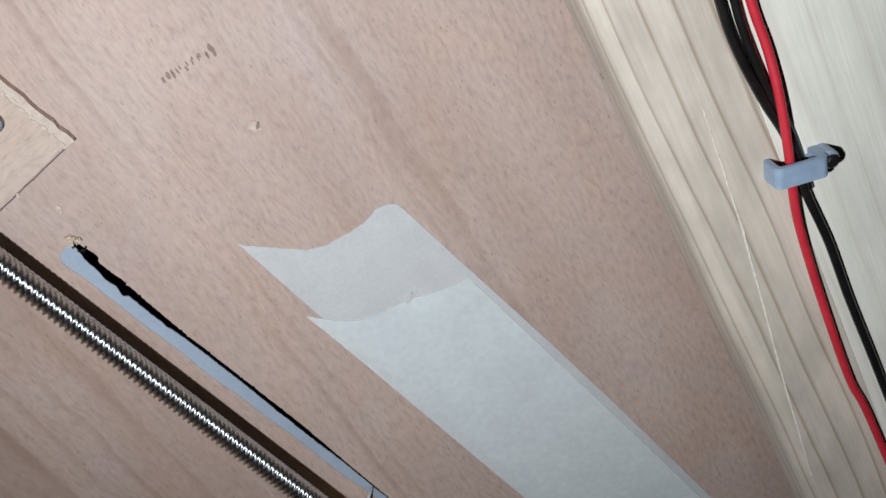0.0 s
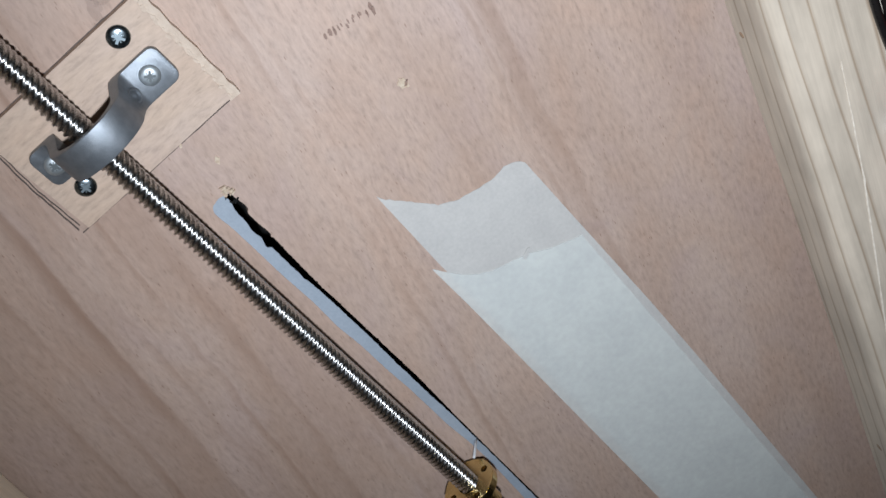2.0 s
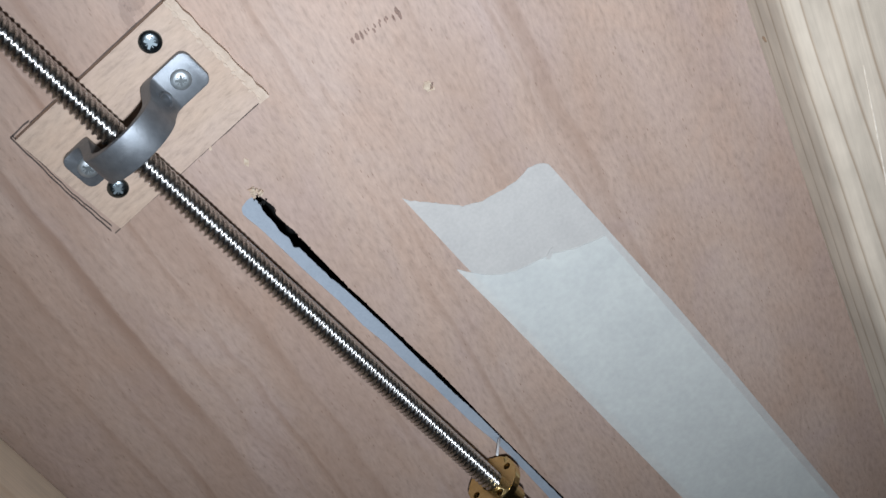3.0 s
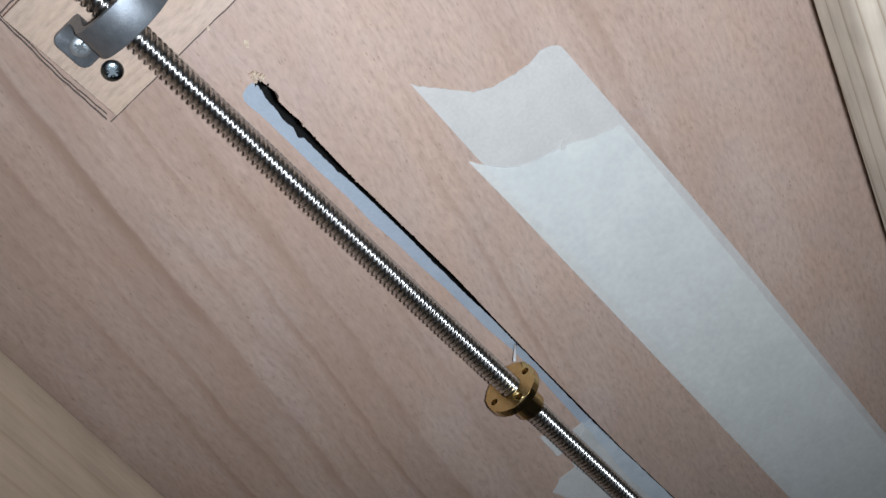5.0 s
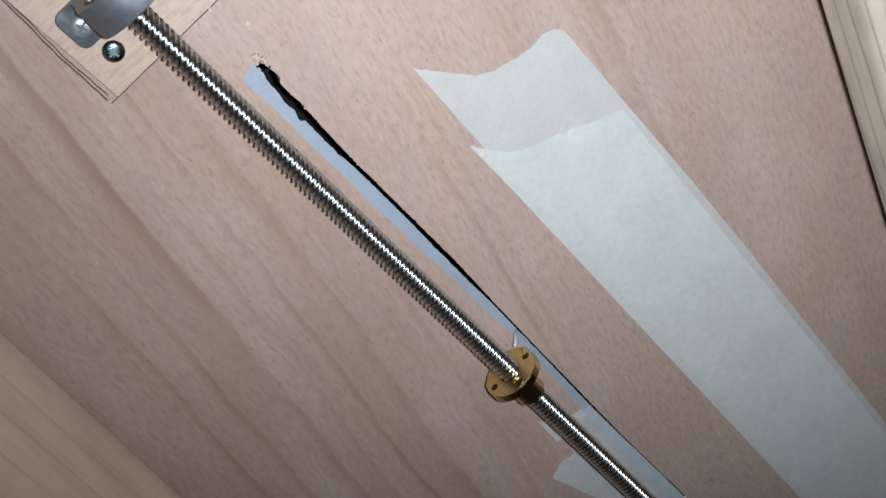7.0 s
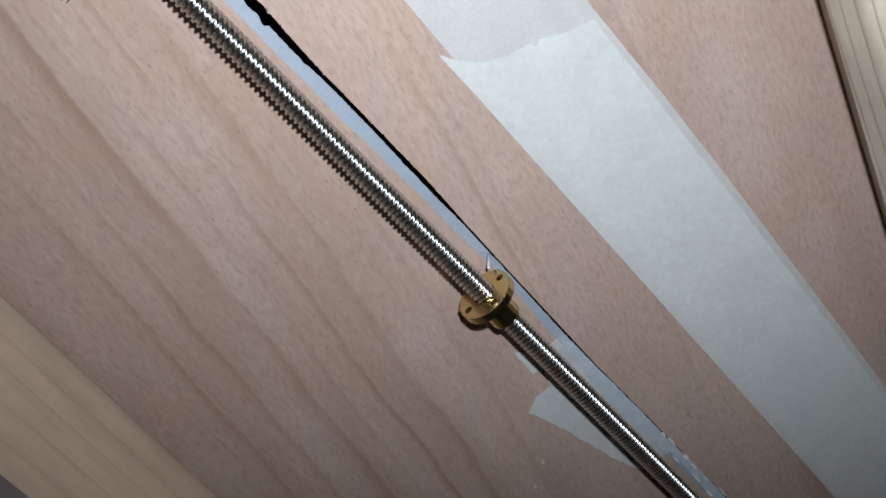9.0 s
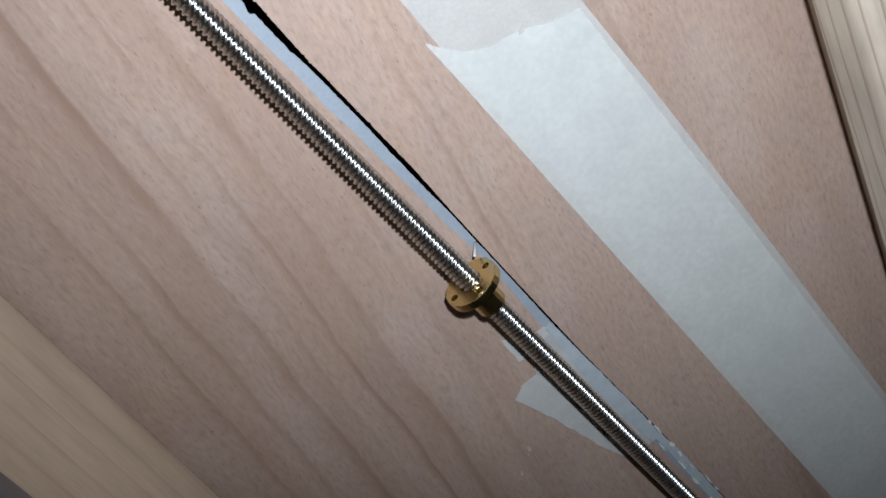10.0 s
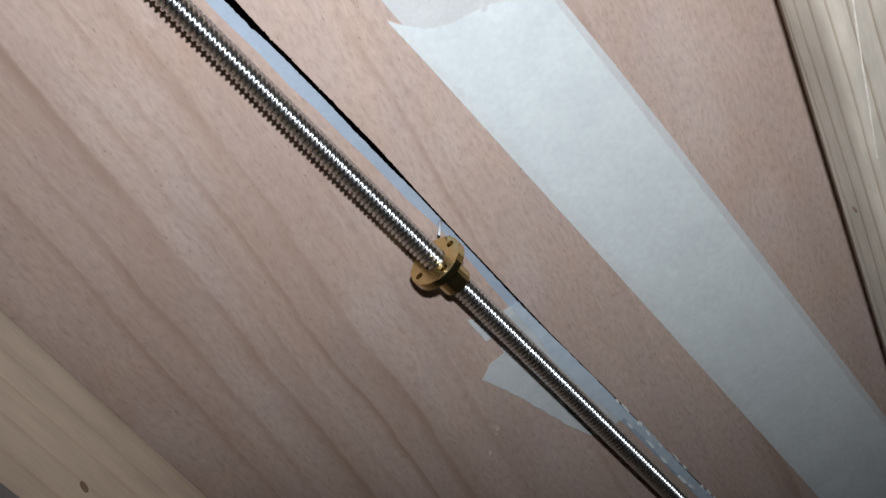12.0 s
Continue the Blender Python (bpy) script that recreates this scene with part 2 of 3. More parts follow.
def part(name, bm, mat, parent, label="", smooth=False):
    ob = mesh_object(name, bm, mat, smooth)
    ob.parent = parent
    if label:
        ob["label"] = label
    return ob


def box(bm, x0, x1, y0, y1, z0, z1, bevel=0.0, seg=2):
    r = bmesh.ops.create_cube(bm, size=1.0)
    vs = r["verts"]
    for v in vs:
        v.co = Vector(((x0 + x1) / 2 + v.co.x * (x1 - x0), (y0 + y1) / 2 + v.co.y * (y1 - y0), (z0 + z1) / 2 + v.co.z * (z1 - z0)))
    if bevel:
        es = list({e for v in vs for e in v.link_edges})
        bmesh.ops.bevel(bm, geom=es, offset=bevel, segments=seg, affect="EDGES", profile=0.5)


def prism(bm, outline, z0, z1):
    """A flat outline given thickness along z."""
    a = [bm.verts.new((x, y, z0)) for x, y in outline]
    b = [bm.verts.new((x, y, z1)) for x, y in outline]
    n = len(outline)
    bm.faces.new(a)
    bm.faces.new(b[::-1])
    for i in range(n):
        bm.faces.new((a[i], b[i], b[(i + 1) % n], a[(i + 1) % n]))


def lathe(bm, profile, seg=32, m=Matrix()):
    """Turns (radius, height) pairs round the z axis; ends are closed where the radius is given as 0."""
    rings = []
    for r, h in profile:
        if r <= 1e-7:
            rings.append([bm.verts.new(m @ Vector((0, 0, h)))])
        else:
            rings.append([bm.verts.new(m @ Vector((r * math.cos(2 * math.pi * i / seg), r * math.sin(2 * math.pi * i / seg), h))) for i in range(seg)])
    for p, q in zip(rings, rings[1:]):
        for i in range(seg):
            j = (i + 1) % seg
            if len(p) == 1:
                bm.faces.new((p[0], q[i], q[j]))
            elif len(q) == 1:
                bm.faces.new((p[i], p[j], q[0]))
            else:
                bm.faces.new((p[i], p[j], q[j], q[i]))


def tube(bm, path, radius, seg=12):
    """A round tube along a smooth curve through the given places."""
    pts = [Vector(p) for p in path]
    fine = []
    for i in range(len(pts) - 1):
        p0, p1, p2, p3 = pts[max(i - 1, 0)], pts[i], pts[i + 1], pts[min(i + 2, len(pts) - 1)]
        for k in range(8):
            t = k / 8
            fine.append(0.5 * ((2 * p1) + (p2 - p0) * t + (2 * p0 - 5 * p1 + 4 * p2 - p3) * t * t + (3 * p1 - p0 - 3 * p2 + p3) * t ** 3))
    fine.append(pts[-1])
    rings = []
    for i, p in enumerate(fine):
        d = (fine[min(i + 1, len(fine) - 1)] - fine[max(i - 1, 0)]).normalized()
        s = d.cross(Vector((0, 0, 1))).normalized()
        u = s.cross(d)
        rings.append([bm.verts.new(p + radius * (math.cos(a) * s + math.sin(a) * u)) for a in (2 * math.pi * k / seg for k in range(seg))])
    for p, q in zip(rings, rings[1:]):
        for i in range(seg):
            bm.faces.new((p[i], p[(i + 1) % seg], q[(i + 1) % seg], q[i]))
    bm.faces.new(rings[0])
    bm.faces.new(rings[-1][::-1])


def empty(name, loc=(0, 0, 0), m=None):
    ob = new(name)
    ob.matrix_world = m if m is not None else Matrix.Translation(loc)
    return ob


def curve_between(points, x):
    for (xa, ya), (xb, yb) in zip(points, points[1:]):
        if x <= xb:
            return ya + (yb - ya) * (x - xa) / (xb - xa)
    return points[-1][1]


def ragged(points, step, amount, seed):
    """A polyline cut into short steps with a torn, uneven edge."""
    rnd = random.Random(seed)
    out = []
    for (xa, ya), (xb, yb) in zip(points, points[1:]):
        n = max(1, int(math.hypot(xb - xa, yb - ya) / step))
        for k in range(n):
            t = k / n
            out.append((xa + (xb - xa) * t + rnd.uniform(-amount, amount), ya + (yb - ya) * t + rnd.uniform(-amount, amount)))
    out.append(points[-1])
    return out


# ---- the room round the bench ----
def room():
    for name, b in (("floor", (-2.2, 2.2, -2.0, 0.62, -0.1, 0.0)), ("ceiling", (-2.2, 2.2, -2.0, 0.62, 2.4, 2.5)),
                    ("wall_north", (-2.3, 2.3, 0.62, 0.74, -0.1, 2.5)), ("wall_south", (-2.3, 2.3, -2.12, -2.0, -0.1, 2.5)),
                    ("wall_east", (2.2, 2.32, -2.0, 0.62, -0.1, 2.5)), ("wall_west", (-2.32, -2.2, -2.0, 0.62, -0.1, 2.5))):
        bm = bmesh.new()
        box(bm, *b)
        tagged(mesh_object(name, bm, M_WALL), "plain matt grey plastered room surface", name.split("_")[0], kind="structure")


room()

# ---- the plywood panel with its long slot ----
SLOT_A = [(-0.0695, 0.0300), (-0.0685, 0.0286), (-0.0655, 0.0283), (-0.0622, 0.0279), (-0.0606, 0.0282), (-0.0600, 0.0293), (-0.0550, 0.0294), (-0.0510, 0.0291), (-0.0445, 0.0296), (-0.0380, 0.0300), (-0.026, 0.0305),
          (-0.012, 0.0306), (0.002, 0.0307), (0.030, 0.0310), (0.0505, 0.0320), (0.075, 0.0329), (0.115, 0.0340), (0.139, 0.0347), (0.179, 0.0348), (0.25, 0.0355), (0.36, 0.037)]
SLOT_B = [(-0.0695, 0.0345), (-0.0685, 0.0356), (-0.0672, 0.0364), (-0.0640, 0.0364), (-0.0600, 0.0361), (-0.0500, 0.0362), (-0.036, 0.0365), (-0.021, 0.0363), (-0.008, 0.0369), (0.004, 0.0363), (0.017, 0.0365), (0.030, 0.0362),
          (0.0536, 0.0366), (0.0656, 0.0360), (0.0773, 0.0360), (0.115, 0.0385), (0.151, 0.0405), (0.20, 0.0402), (0.36, 0.042)]
PANEL_X0, PANEL_X1, PANEL_Y0, PANEL_Y1, THICK = -0.55, 0.95, -0.42, 0.30, 0.006


def panel():
    rnd = random.Random(4)
    bm = bmesh.new()
    xs = [PANEL_X0] + [-0.0697 + 0.0006 * i for i in range(716)] + [PANEL_X1]
    rows = []
    for i, x in enumerate(xs):
        if 0 < i < len(xs) - 1:
            notch = rnd.uniform(-0.0007, 0.0004) if rnd.random() < (0.07 if x < 0.03 else 0.0) else 0.0
            a = curve_between(SLOT_A, x) + rnd.uniform(-0.00008, 0.00008) - notch
            b = curve_between(SLOT_B, x) + rnd.uniform(-0.00005, 0.00005)
            if i in (1, len(xs) - 2):
                a = b = 0.5 * (a + b)
        else:
            a = b = 0.034
        rows.append([bm.verts.new((x, y, H)) for y in (PANEL_Y0, a, b, PANEL_Y1)])
    for i, (p, q) in enumerate(zip(rows, rows[1:])):
        bm.faces.new((p[0], q[0], q[1], p[1]))
        bm.faces.new((p[2], q[2], q[3], p[3]))
    bmesh.ops.remove_doubles(bm, verts=[r[k] for r in (rows[0], rows[1], rows[-2], rows[-1]) for k in (1, 2)], dist=1e-6)
    r = bmesh.ops.extrude_face_region(bm, geom=bm.faces[:])
    for e in r["geom"]:
        if isinstance(e, bmesh.types.BMVert):
            e.co.z += THICK
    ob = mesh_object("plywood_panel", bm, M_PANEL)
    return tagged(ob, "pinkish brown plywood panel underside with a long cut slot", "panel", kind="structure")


PANEL = panel()


def scrap(name, outline, z0, z1, mat, parent, label=""):
    bm = bmesh.new()
    prism(bm, outline, z0, z1)
    return part(name, bm, mat, parent, label)


def blob(cx, cy, rx, ry, turn, seed, n=18, rough=0.3):
    rnd = random.Random(seed)
    out = []
    for i in range(n):
        a = 2 * math.pi * i / n
        k = 1 + rnd.uniform(-rough, rough)
        x, y = rx * k * math.cos(a), ry * k * math.sin(a)
        out.append((cx + x * math.cos(turn) - y * math.sin(turn), cy + x * math.sin(turn) + y * math.cos(turn)))
    return out


def panel_marks():
    for i in range(16):
        rnd = random.Random(40 + i)
        k = i / 15
        big = 1.5 if k < 0.2 or k > 0.9 else 0.8
        scrap("scuff", blob(-0.0850 + 0.0030 * k + rnd.uniform(-0.0010, 0.0010), -0.0255 - 0.0158 * k + rnd.uniform(-0.0006, 0.0006), rnd.uniform(0.0007, 0.0013) * big, rnd.uniform(0.00025, 0.00045) * big, 0.22 + rnd.uniform(-0.15, 0.15), 140 + i, 14, 0.18),
              H - 0.0001 - 0.00002 * i, H + 0.0001, M_STAIN, PANEL, "dark brown scuff mark")
    for i, (x, y, rx, ry) in enumerate(((-0.1345, 0.0165, 0.0030, 0.0022), (-0.1360, 0.0130, 0.0022, 0.0030))):
        scrap("scuff", blob(x, y, rx, ry, 0.3, 170 + i, 16, 0.35), H - 0.0001, H + 0.0001, M_SMUDGE, PANEL, "faint dark smudge")
    # plugged nail hole
    scrap("splinter", blob(-0.058, -0.033, 0.0021, 0.0017, 0, 7, 14, 0.3), H - 0.0003, H + 0.0001, M_SPLINTER, PANEL, "pale torn wood round a plugged hole")
    scrap("hole", blob(-0.0574, -0.0338, 0.0011, 0.0005, 0.8, 8, 10, 0.3), H - 0.00045, H, M_STAIN, PANEL, "small dark hole")
    # torn end of the slot: pale fibres lifted round it, dark crumbs at the start of the gap
    for i in range(26):
        rnd = random.Random(60 + i)
        scrap("splinter", blob(-0.0704 + rnd.uniform(-0.0016, 0.0022), 0.0283 + rnd.uniform(-0.0014, 0.0016), rnd.uniform(0.0003, 0.0008), rnd.uniform(0.0002, 0.0005), rnd.uniform(0, 3), 80 + i, 9, 0.5),
              H - rnd.uniform(0.0003, 0.0016), H + 0.0001, M_SPLINTER, PANEL)
    for i in range(9):
        rnd = random.Random(700 + i)
        scrap("crumb", blob(-0.0677 + rnd.uniform(-0.0014, 0.003), 0.0292 + rnd.uniform(-0.0012, 0.0014), rnd.uniform(0.0003, 0.0008), rnd.uniform(0.0002, 0.0004), rnd.uniform(0, 3), 720 + i, 8, 0.5),
              H - rnd.uniform(0.0002, 0.0005), H + 0.0001, M_VOID, PANEL, "black crumb at the torn slot end")
    for i, (x, y, r) in enumerate(((-0.079, 0.0235, 0.0013), (-0.090, 0.028, 0.0008), (0.1568, 0.0768, 0.0013), (0.1641, 0.0865, 0.0010), (0.1590, 0.0790, 0.0006))):
        scrap("chip", blob(x, y, r, r * 0.6, 0.4, 95 + i, 9, 0.35), H - 0.0004, H + 0.0001, M_SPLINTER, PANEL, "pale chipped fleck of veneer")
    # pencil lines; the last two paint the gap shadow along the block's edges
    for line, w in (([(-0.1315, 0.0655), (-0.121, 0.0662), (-0.110, 0.0672), (-0.0915, 0.0676)], 0.0005), ([(-0.1315, 0.0648), (-0.121, 0.0653), (-0.108, 0.0664), (-0.0925, 0.0664)], 0.0004),
                    ([(-0.1316, 0.058), (-0.1316, 0.0655)], 0.0005), ([(-0.1309, -0.002), (-0.1309, 0.0585)], 0.00035), ([(-0.0902, 0.0045), (-0.0902, 0.0675)], 0.00035)):
        up = ragged(line, 0.002, 0.00012, len(line))
        scrap("pencil_gap_line", [(x - w / 2, y - w / 2) for x, y in up] + [(x + w / 2, y + w / 2) for x, y in reversed(up)], H - 0.0001, H + 0.0001, M_PENCIL_GAP, PANEL, "dark line: hand-drawn pencil, or painted gap shadow beside the block")


panel_marks()


def slot_filling():
    # sheet behind the slot, with a dark gap left along one side
    edge = [(-0.0697, 0.0305), (-0.0662, 0.0303), (-0.0634, 0.0314), (-0.0587, 0.0317), (-0.0543, 0.0324), (-0.0502, 0.0322), (-0.0476, 0.0332), (-0.0466, 0.0332), (-0.0456, 0.0320), (-0.0404, 0.0323), (-0.0295, 0.0325), (-0.024, 0.0320),
            (-0.012, 0.0320), (0.0053, 0.0322), (0.0187, 0.0326), (0.042, 0.0329), (0.0506, 0.0328), (0.075, 0.0335), (0.115, 0.0348), (0.139, 0.0352), (0.179, 0.0353), (0.25, 0.036), (0.36, 0.0376)]
    bm = bmesh.new()
    prism(bm, ragged(edge, 0.0009, 0.00013, 3) + [(x, y + 0.0006) for x, y in reversed(SLOT_B)], H + 0.0002, H + 0.0007)
    tagged(mesh_object("slot_lining", bm, M_BLUE), "smooth blue-grey strip lining one side of the slot", "strip")
    # black box added above the panel so that the slot gap stays dark
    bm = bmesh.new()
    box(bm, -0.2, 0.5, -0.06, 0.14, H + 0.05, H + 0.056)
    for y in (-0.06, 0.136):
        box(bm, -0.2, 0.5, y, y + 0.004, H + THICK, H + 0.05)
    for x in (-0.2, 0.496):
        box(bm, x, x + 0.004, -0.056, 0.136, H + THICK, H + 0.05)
    tagged(mesh_object("slot_dark_box", bm, M_VOID), "added matt black box that keeps the slot gap dark", "cover", kind="structure")


slot_filling()


# ---- masking tape in two layers ----
def masking_tape():
    t = tagged(empty("masking_tape", (0, 0, 0)), "two overlapping layers of white masking tape with torn ends", "tape")
    tear = [(-0.035, -0.003), (-0.032, -0.0045), (-0.0275, -0.008), (-0.023, -0.0115), (-0.018, -0.0155), (-0.0145, -0.0215), (-0.0128, -0.028), (-0.0118, -0.036), (-0.0125, -0.0395), (-0.0112, -0.0438), (-0.0085, -0.0457)]
    far = 0.46
    scrap("lower_layer", ragged(tear, 0.0012, 0.00022, 5) + [(0.03, -0.0467), (0.07, -0.0478), (0.11, -0.0482), (far, -0.0482), (far, -0.0030), (0.10, -0.0030), (0.0, -0.0022)], H - 0.00025, H - 0.00003, M_TAPE_UNDER, t, "single torn layer of translucent masking tape")
    tear2 = [(-0.0012, 0.0006), (0.002, -0.0012), (0.0085, -0.0055), (0.0125, -0.0095), (0.0150, -0.0135), (0.0170, -0.020), (0.0195, -0.027), (0.0240, -0.034), (0.0262, -0.040), (0.0278, -0.0445)]
    scrap("upper_layer", ragged(tear2, 0.0012, 0.00018, 6) + [(0.12, -0.0452), (far, -0.0452), (far, 0.0004), (0.02, 0.0004)], H - 0.0006, H - 0.00035, M_TAPE_TOP, t, "upper layer of white masking tape")
    scrap("wrinkle", blob(0.0185, -0.0262, 0.0022, 0.0009, 0.9, 12, 12, 0.4), H - 0.0008, H - 0.00055, M_TAPE_UNDER, t, "small greyish wrinkle")
    return t


masking_tape()


# ---- cloudy clear tape beside the slot ----
def clear_tape():
    t = tagged(empty("clear_tape", (0, 0, 0)), "crumpled strips of cloudy clear tape stuck beside the slot", "tape")
    scrap("tab", ragged([(0.1071, 0.0530), (0.1202, 0.0543), (0.1217, 0.0511), (0.1260, 0.0440), (0.1290, 0.0392), (0.1160, 0.0380), (0.1150, 0.0440)], 0.003, 0.0003, 9), H - 0.0003, H - 0.0001, M_CLEAR, t)
    scrap("strip", ragged([(0.1217, 0.0500), (0.1305, 0.0529), (0.1299, 0.0601), (0.1327, 0.0662), (0.1455, 0.0627), (0.1637, 0.0596), (0.1799, 0.0570), (0.1948, 0.0536), (0.1990, 0.0470), (0.2000, 0.0408), (0.1651, 0.0412), (0.1507, 0.0408), (0.1367, 0.0395), (0.1191, 0.0375)], 0.003, 0.0003, 10),
          H - 0.0006, H - 0.0003, M_CLEAR, t)
    scrap("fold", ragged([(0.1305, 0.0529), (0.1500, 0.0500), (0.1700, 0.0530), (0.1948, 0.0520), (0.1990, 0.0470), (0.1800, 0.0450), (0.1500, 0.0455), (0.1330, 0.0470)], 0.003, 0.0004, 11), H - 0.0009, H - 0.0007, M_FOLD, t, "doubled fold of clear tape")
    scrap("strip", ragged([(0.1160, 0.0352), (0.1390, 0.0350), (0.1788, 0.0351), (0.1990, 0.0358), (0.2000, 0.0405), (0.1651, 0.0413), (0.1507, 0.0410), (0.1367, 0.0396), (0.1160, 0.0378)], 0.003, 0.0002, 12), H - 0.0011, H - 0.0009, M_FLAP, t)
    scrap("strip", ragged([(0.1990, 0.0352), (0.2144, 0.0351), (0.2498, 0.0357), (0.36, 0.0376), (0.36, 0.0422), (0.2592, 0.0404), (0.2251, 0.0394), (0.2000, 0.0385)], 0.004, 0.0003, 13), H - 0.0006, H - 0.0003, M_FLAP, t)
    for i in range(16):
        rnd = random.Random(200 + i)
        x = 0.192 + i * 0.0062 + rnd.uniform(-0.002, 0.002)
        scrap("glue_bead", blob(x, curve_between(SLOT_A, x) + rnd.choice((0.0002, 0.0002, 0.0040)) + rnd.uniform(-0.0006, 0.0006), rnd.uniform(0.0012, 0.0035), rnd.uniform(0.0003, 0.0008), 0.03, 300 + i, 12, 0.4),
              H - rnd.uniform(0.0007, 0.0012), H - 0.0003, M_GLUE, t, "dried white glue")
    return t


clear_tape()


# ---- lead screw ----
ROD_Y, ROD_Z, ROD_SY, ROD_SZ = 0.0427, 0.9850, 0.0135, -0.012


def rod_at(x):
    return Vector((x, ROD_Y + ROD_SY * x, ROD_Z + ROD_SZ * x))


def rod_frame(x):
    """x of the frame runs along the lead screw."""
    u = Vector((1, ROD_SY, ROD_SZ)).normalized()
    s = Vector((0, 0, 1)).cross(u).normalized()
    w = u.cross(s)
    m = Matrix((u, s, w)).transposed().to_4x4()
    m.translation = rod_at(x)
    return m


PITCH = 0.002


def lead_screw():
    x0, x1, seg, starts = -0.26, 0.44, 44, 4
    # one thread with a flattened crest and root and rounded flanks: (share of the pitch, radius)
    tooth = [(q / 14, 0.00360 + 0.00043 * math.tanh(2.0 * math.cos(2 * math.pi * q / 14)) / math.tanh(2.0)) for q in range(14)]
    turns, k = int((x1 - x0) / PITCH), len(tooth)
    along = np.array([x0 + PITCH * (i + s) for i in range(turns) for s, r in tooth])
    radius = np.array([r for i in range(turns) for s, r in tooth])
    th = 2 * np.pi * np.arange(seg) / seg
    X = along[:, None] + starts * PITCH * th[None, :] / (2 * np.pi)
    R = np.repeat(radius[:, None], seg, 1)
    co = np.stack([X, R * np.cos(th), R * np.sin(th)], -1).reshape(-1, 3)
    i, j = np.meshgrid(np.arange(turns * k - 1 - starts * k), np.arange(seg), indexing="ij")
    a = i * seg + j
    b = np.where(j < seg - 1, a + 1, (i + starts * k) * seg)
    faces = np.stack([a, b, b + seg, a + seg], -1).reshape(-1, 4)
    me = bpy.data.meshes.new("lead_screw")
    me.from_pydata(co.tolist(), [], faces.tolist())
    me.materials.append(M_STEEL)
    for p in me.polygons:
        p.use_smooth = True
    ob = new("lead_screw", me)
    ob.matrix_world = rod_frame(0.0)
    return tagged(ob, "long shiny steel lead screw with a trapezoidal thread", "threaded rod")


lead_screw()
NUT_X = 0.067


def nut():
    m = rod_frame(NUT_X) @ Matrix.Rotation(radians(90), 4, "Y") @ Matrix.Rotation(radians(83), 4, "Z")
    t = tagged(empty("lead_screw_nut", m=m), "round brass flanged nut with four holes on the screw", "nut")
    bm = bmesh.new()
    # flange with real holes: ring sectors round each hole
    seg, holes, pcd, rh, ro, ri, th = 48, 4, 0.0076, 0.0014, 0.0103, 0.0042, 0.0034
    top = {}
    for z in (0.0, th):
        o = [bm.verts.new((ro * math.cos(2 * math.pi * i / seg), ro * math.sin(2 * math.pi * i / seg), z)) for i in range(seg)]
        c = [bm.verts.new((ri * math.cos(2 * math.pi * i / seg), ri * math.sin(2 * math.pi * i / seg), z)) for i in range(seg)]
        hs = [[bm.verts.new((pcd * math.cos(math.pi / 2 * h) + rh * math.cos(2 * math.pi * k / 12), pcd * math.sin(math.pi / 2 * h) + rh * math.sin(2 * math.pi * k / 12), z)) for k in range(12)] for h in range(holes)]
        loops = [o, c] + hs
        es = []
        for lp in loops:
            es += [bm.edges.new((lp[i], lp[(i + 1) % len(lp)])) for i in range(len(lp))]
        bmesh.ops.triangle_fill(bm, use_beauty=True, use_dissolve=False, edges=es, normal=(0, 0, 1))
        top[z] = loops
    for a, b in zip(top[0.0], top[th]):
        for i in range(len(a)):
            j = (i + 1) % len(a)
            bm.faces.new((a[i], a[j], b[j], b[i]))
    rim = [e for e in bm.edges if all(abs(v.co.xy.length - ro) < 1e-5 for v in e.verts) and abs(e.verts[0].co.z - e.verts[1].co.z) < 1e-6]
    bmesh.ops.bevel(bm, geom=rim, offset=0.0003, segments=2, affect="EDGES", profile=0.5)
    part("flange", bm, M_BRASS, t)
    bm = bmesh.new()
    lathe(bm, [(0.0042, 0.0035), (0.0055, 0.0035), (0.0055, 0.0130), (0.0051, 0.0134), (0.0042, 0.0134)], 40)
    part("barrel", bm, M_BRASS, t, smooth=False)
    return t


nut()


def drive_pin():
    t = tagged(empty("drive_pin", rod_at(NUT_X) + Vector((0.0004, -0.0102, 0.007))), "short bright pin taped in the slot above the nut", "pin")
    bm = bmesh.new()
    lean = Matrix.Translation((0.0, 0.0, 0.010)) @ Vector((0.26, -0.30, 1.0)).to_track_quat("Z", "Y").to_matrix().to_4x4()
    lathe(bm, [(0, -0.012), (0.0004, -0.012), (0.0005, -0.0118), (0.0005, 0.004), (0, 0.004)], 14, lean)
    part("pin", bm, M_PIN, t, smooth=True)
    bm = bmesh.new()
    prism(bm, ragged([(-0.025, 0.0004), (-0.012, 0.0006), (0.012, 0.0012), (0.012, 0.0042), (-0.012, 0.0040), (-0.0252, 0.0025)], 0.002, 0.0002, 21), 0.0105, 0.0107)
    part("tape_flap", bm, M_FLAP, t, "clear tape flap in the slot")
    return t


drive_pin()


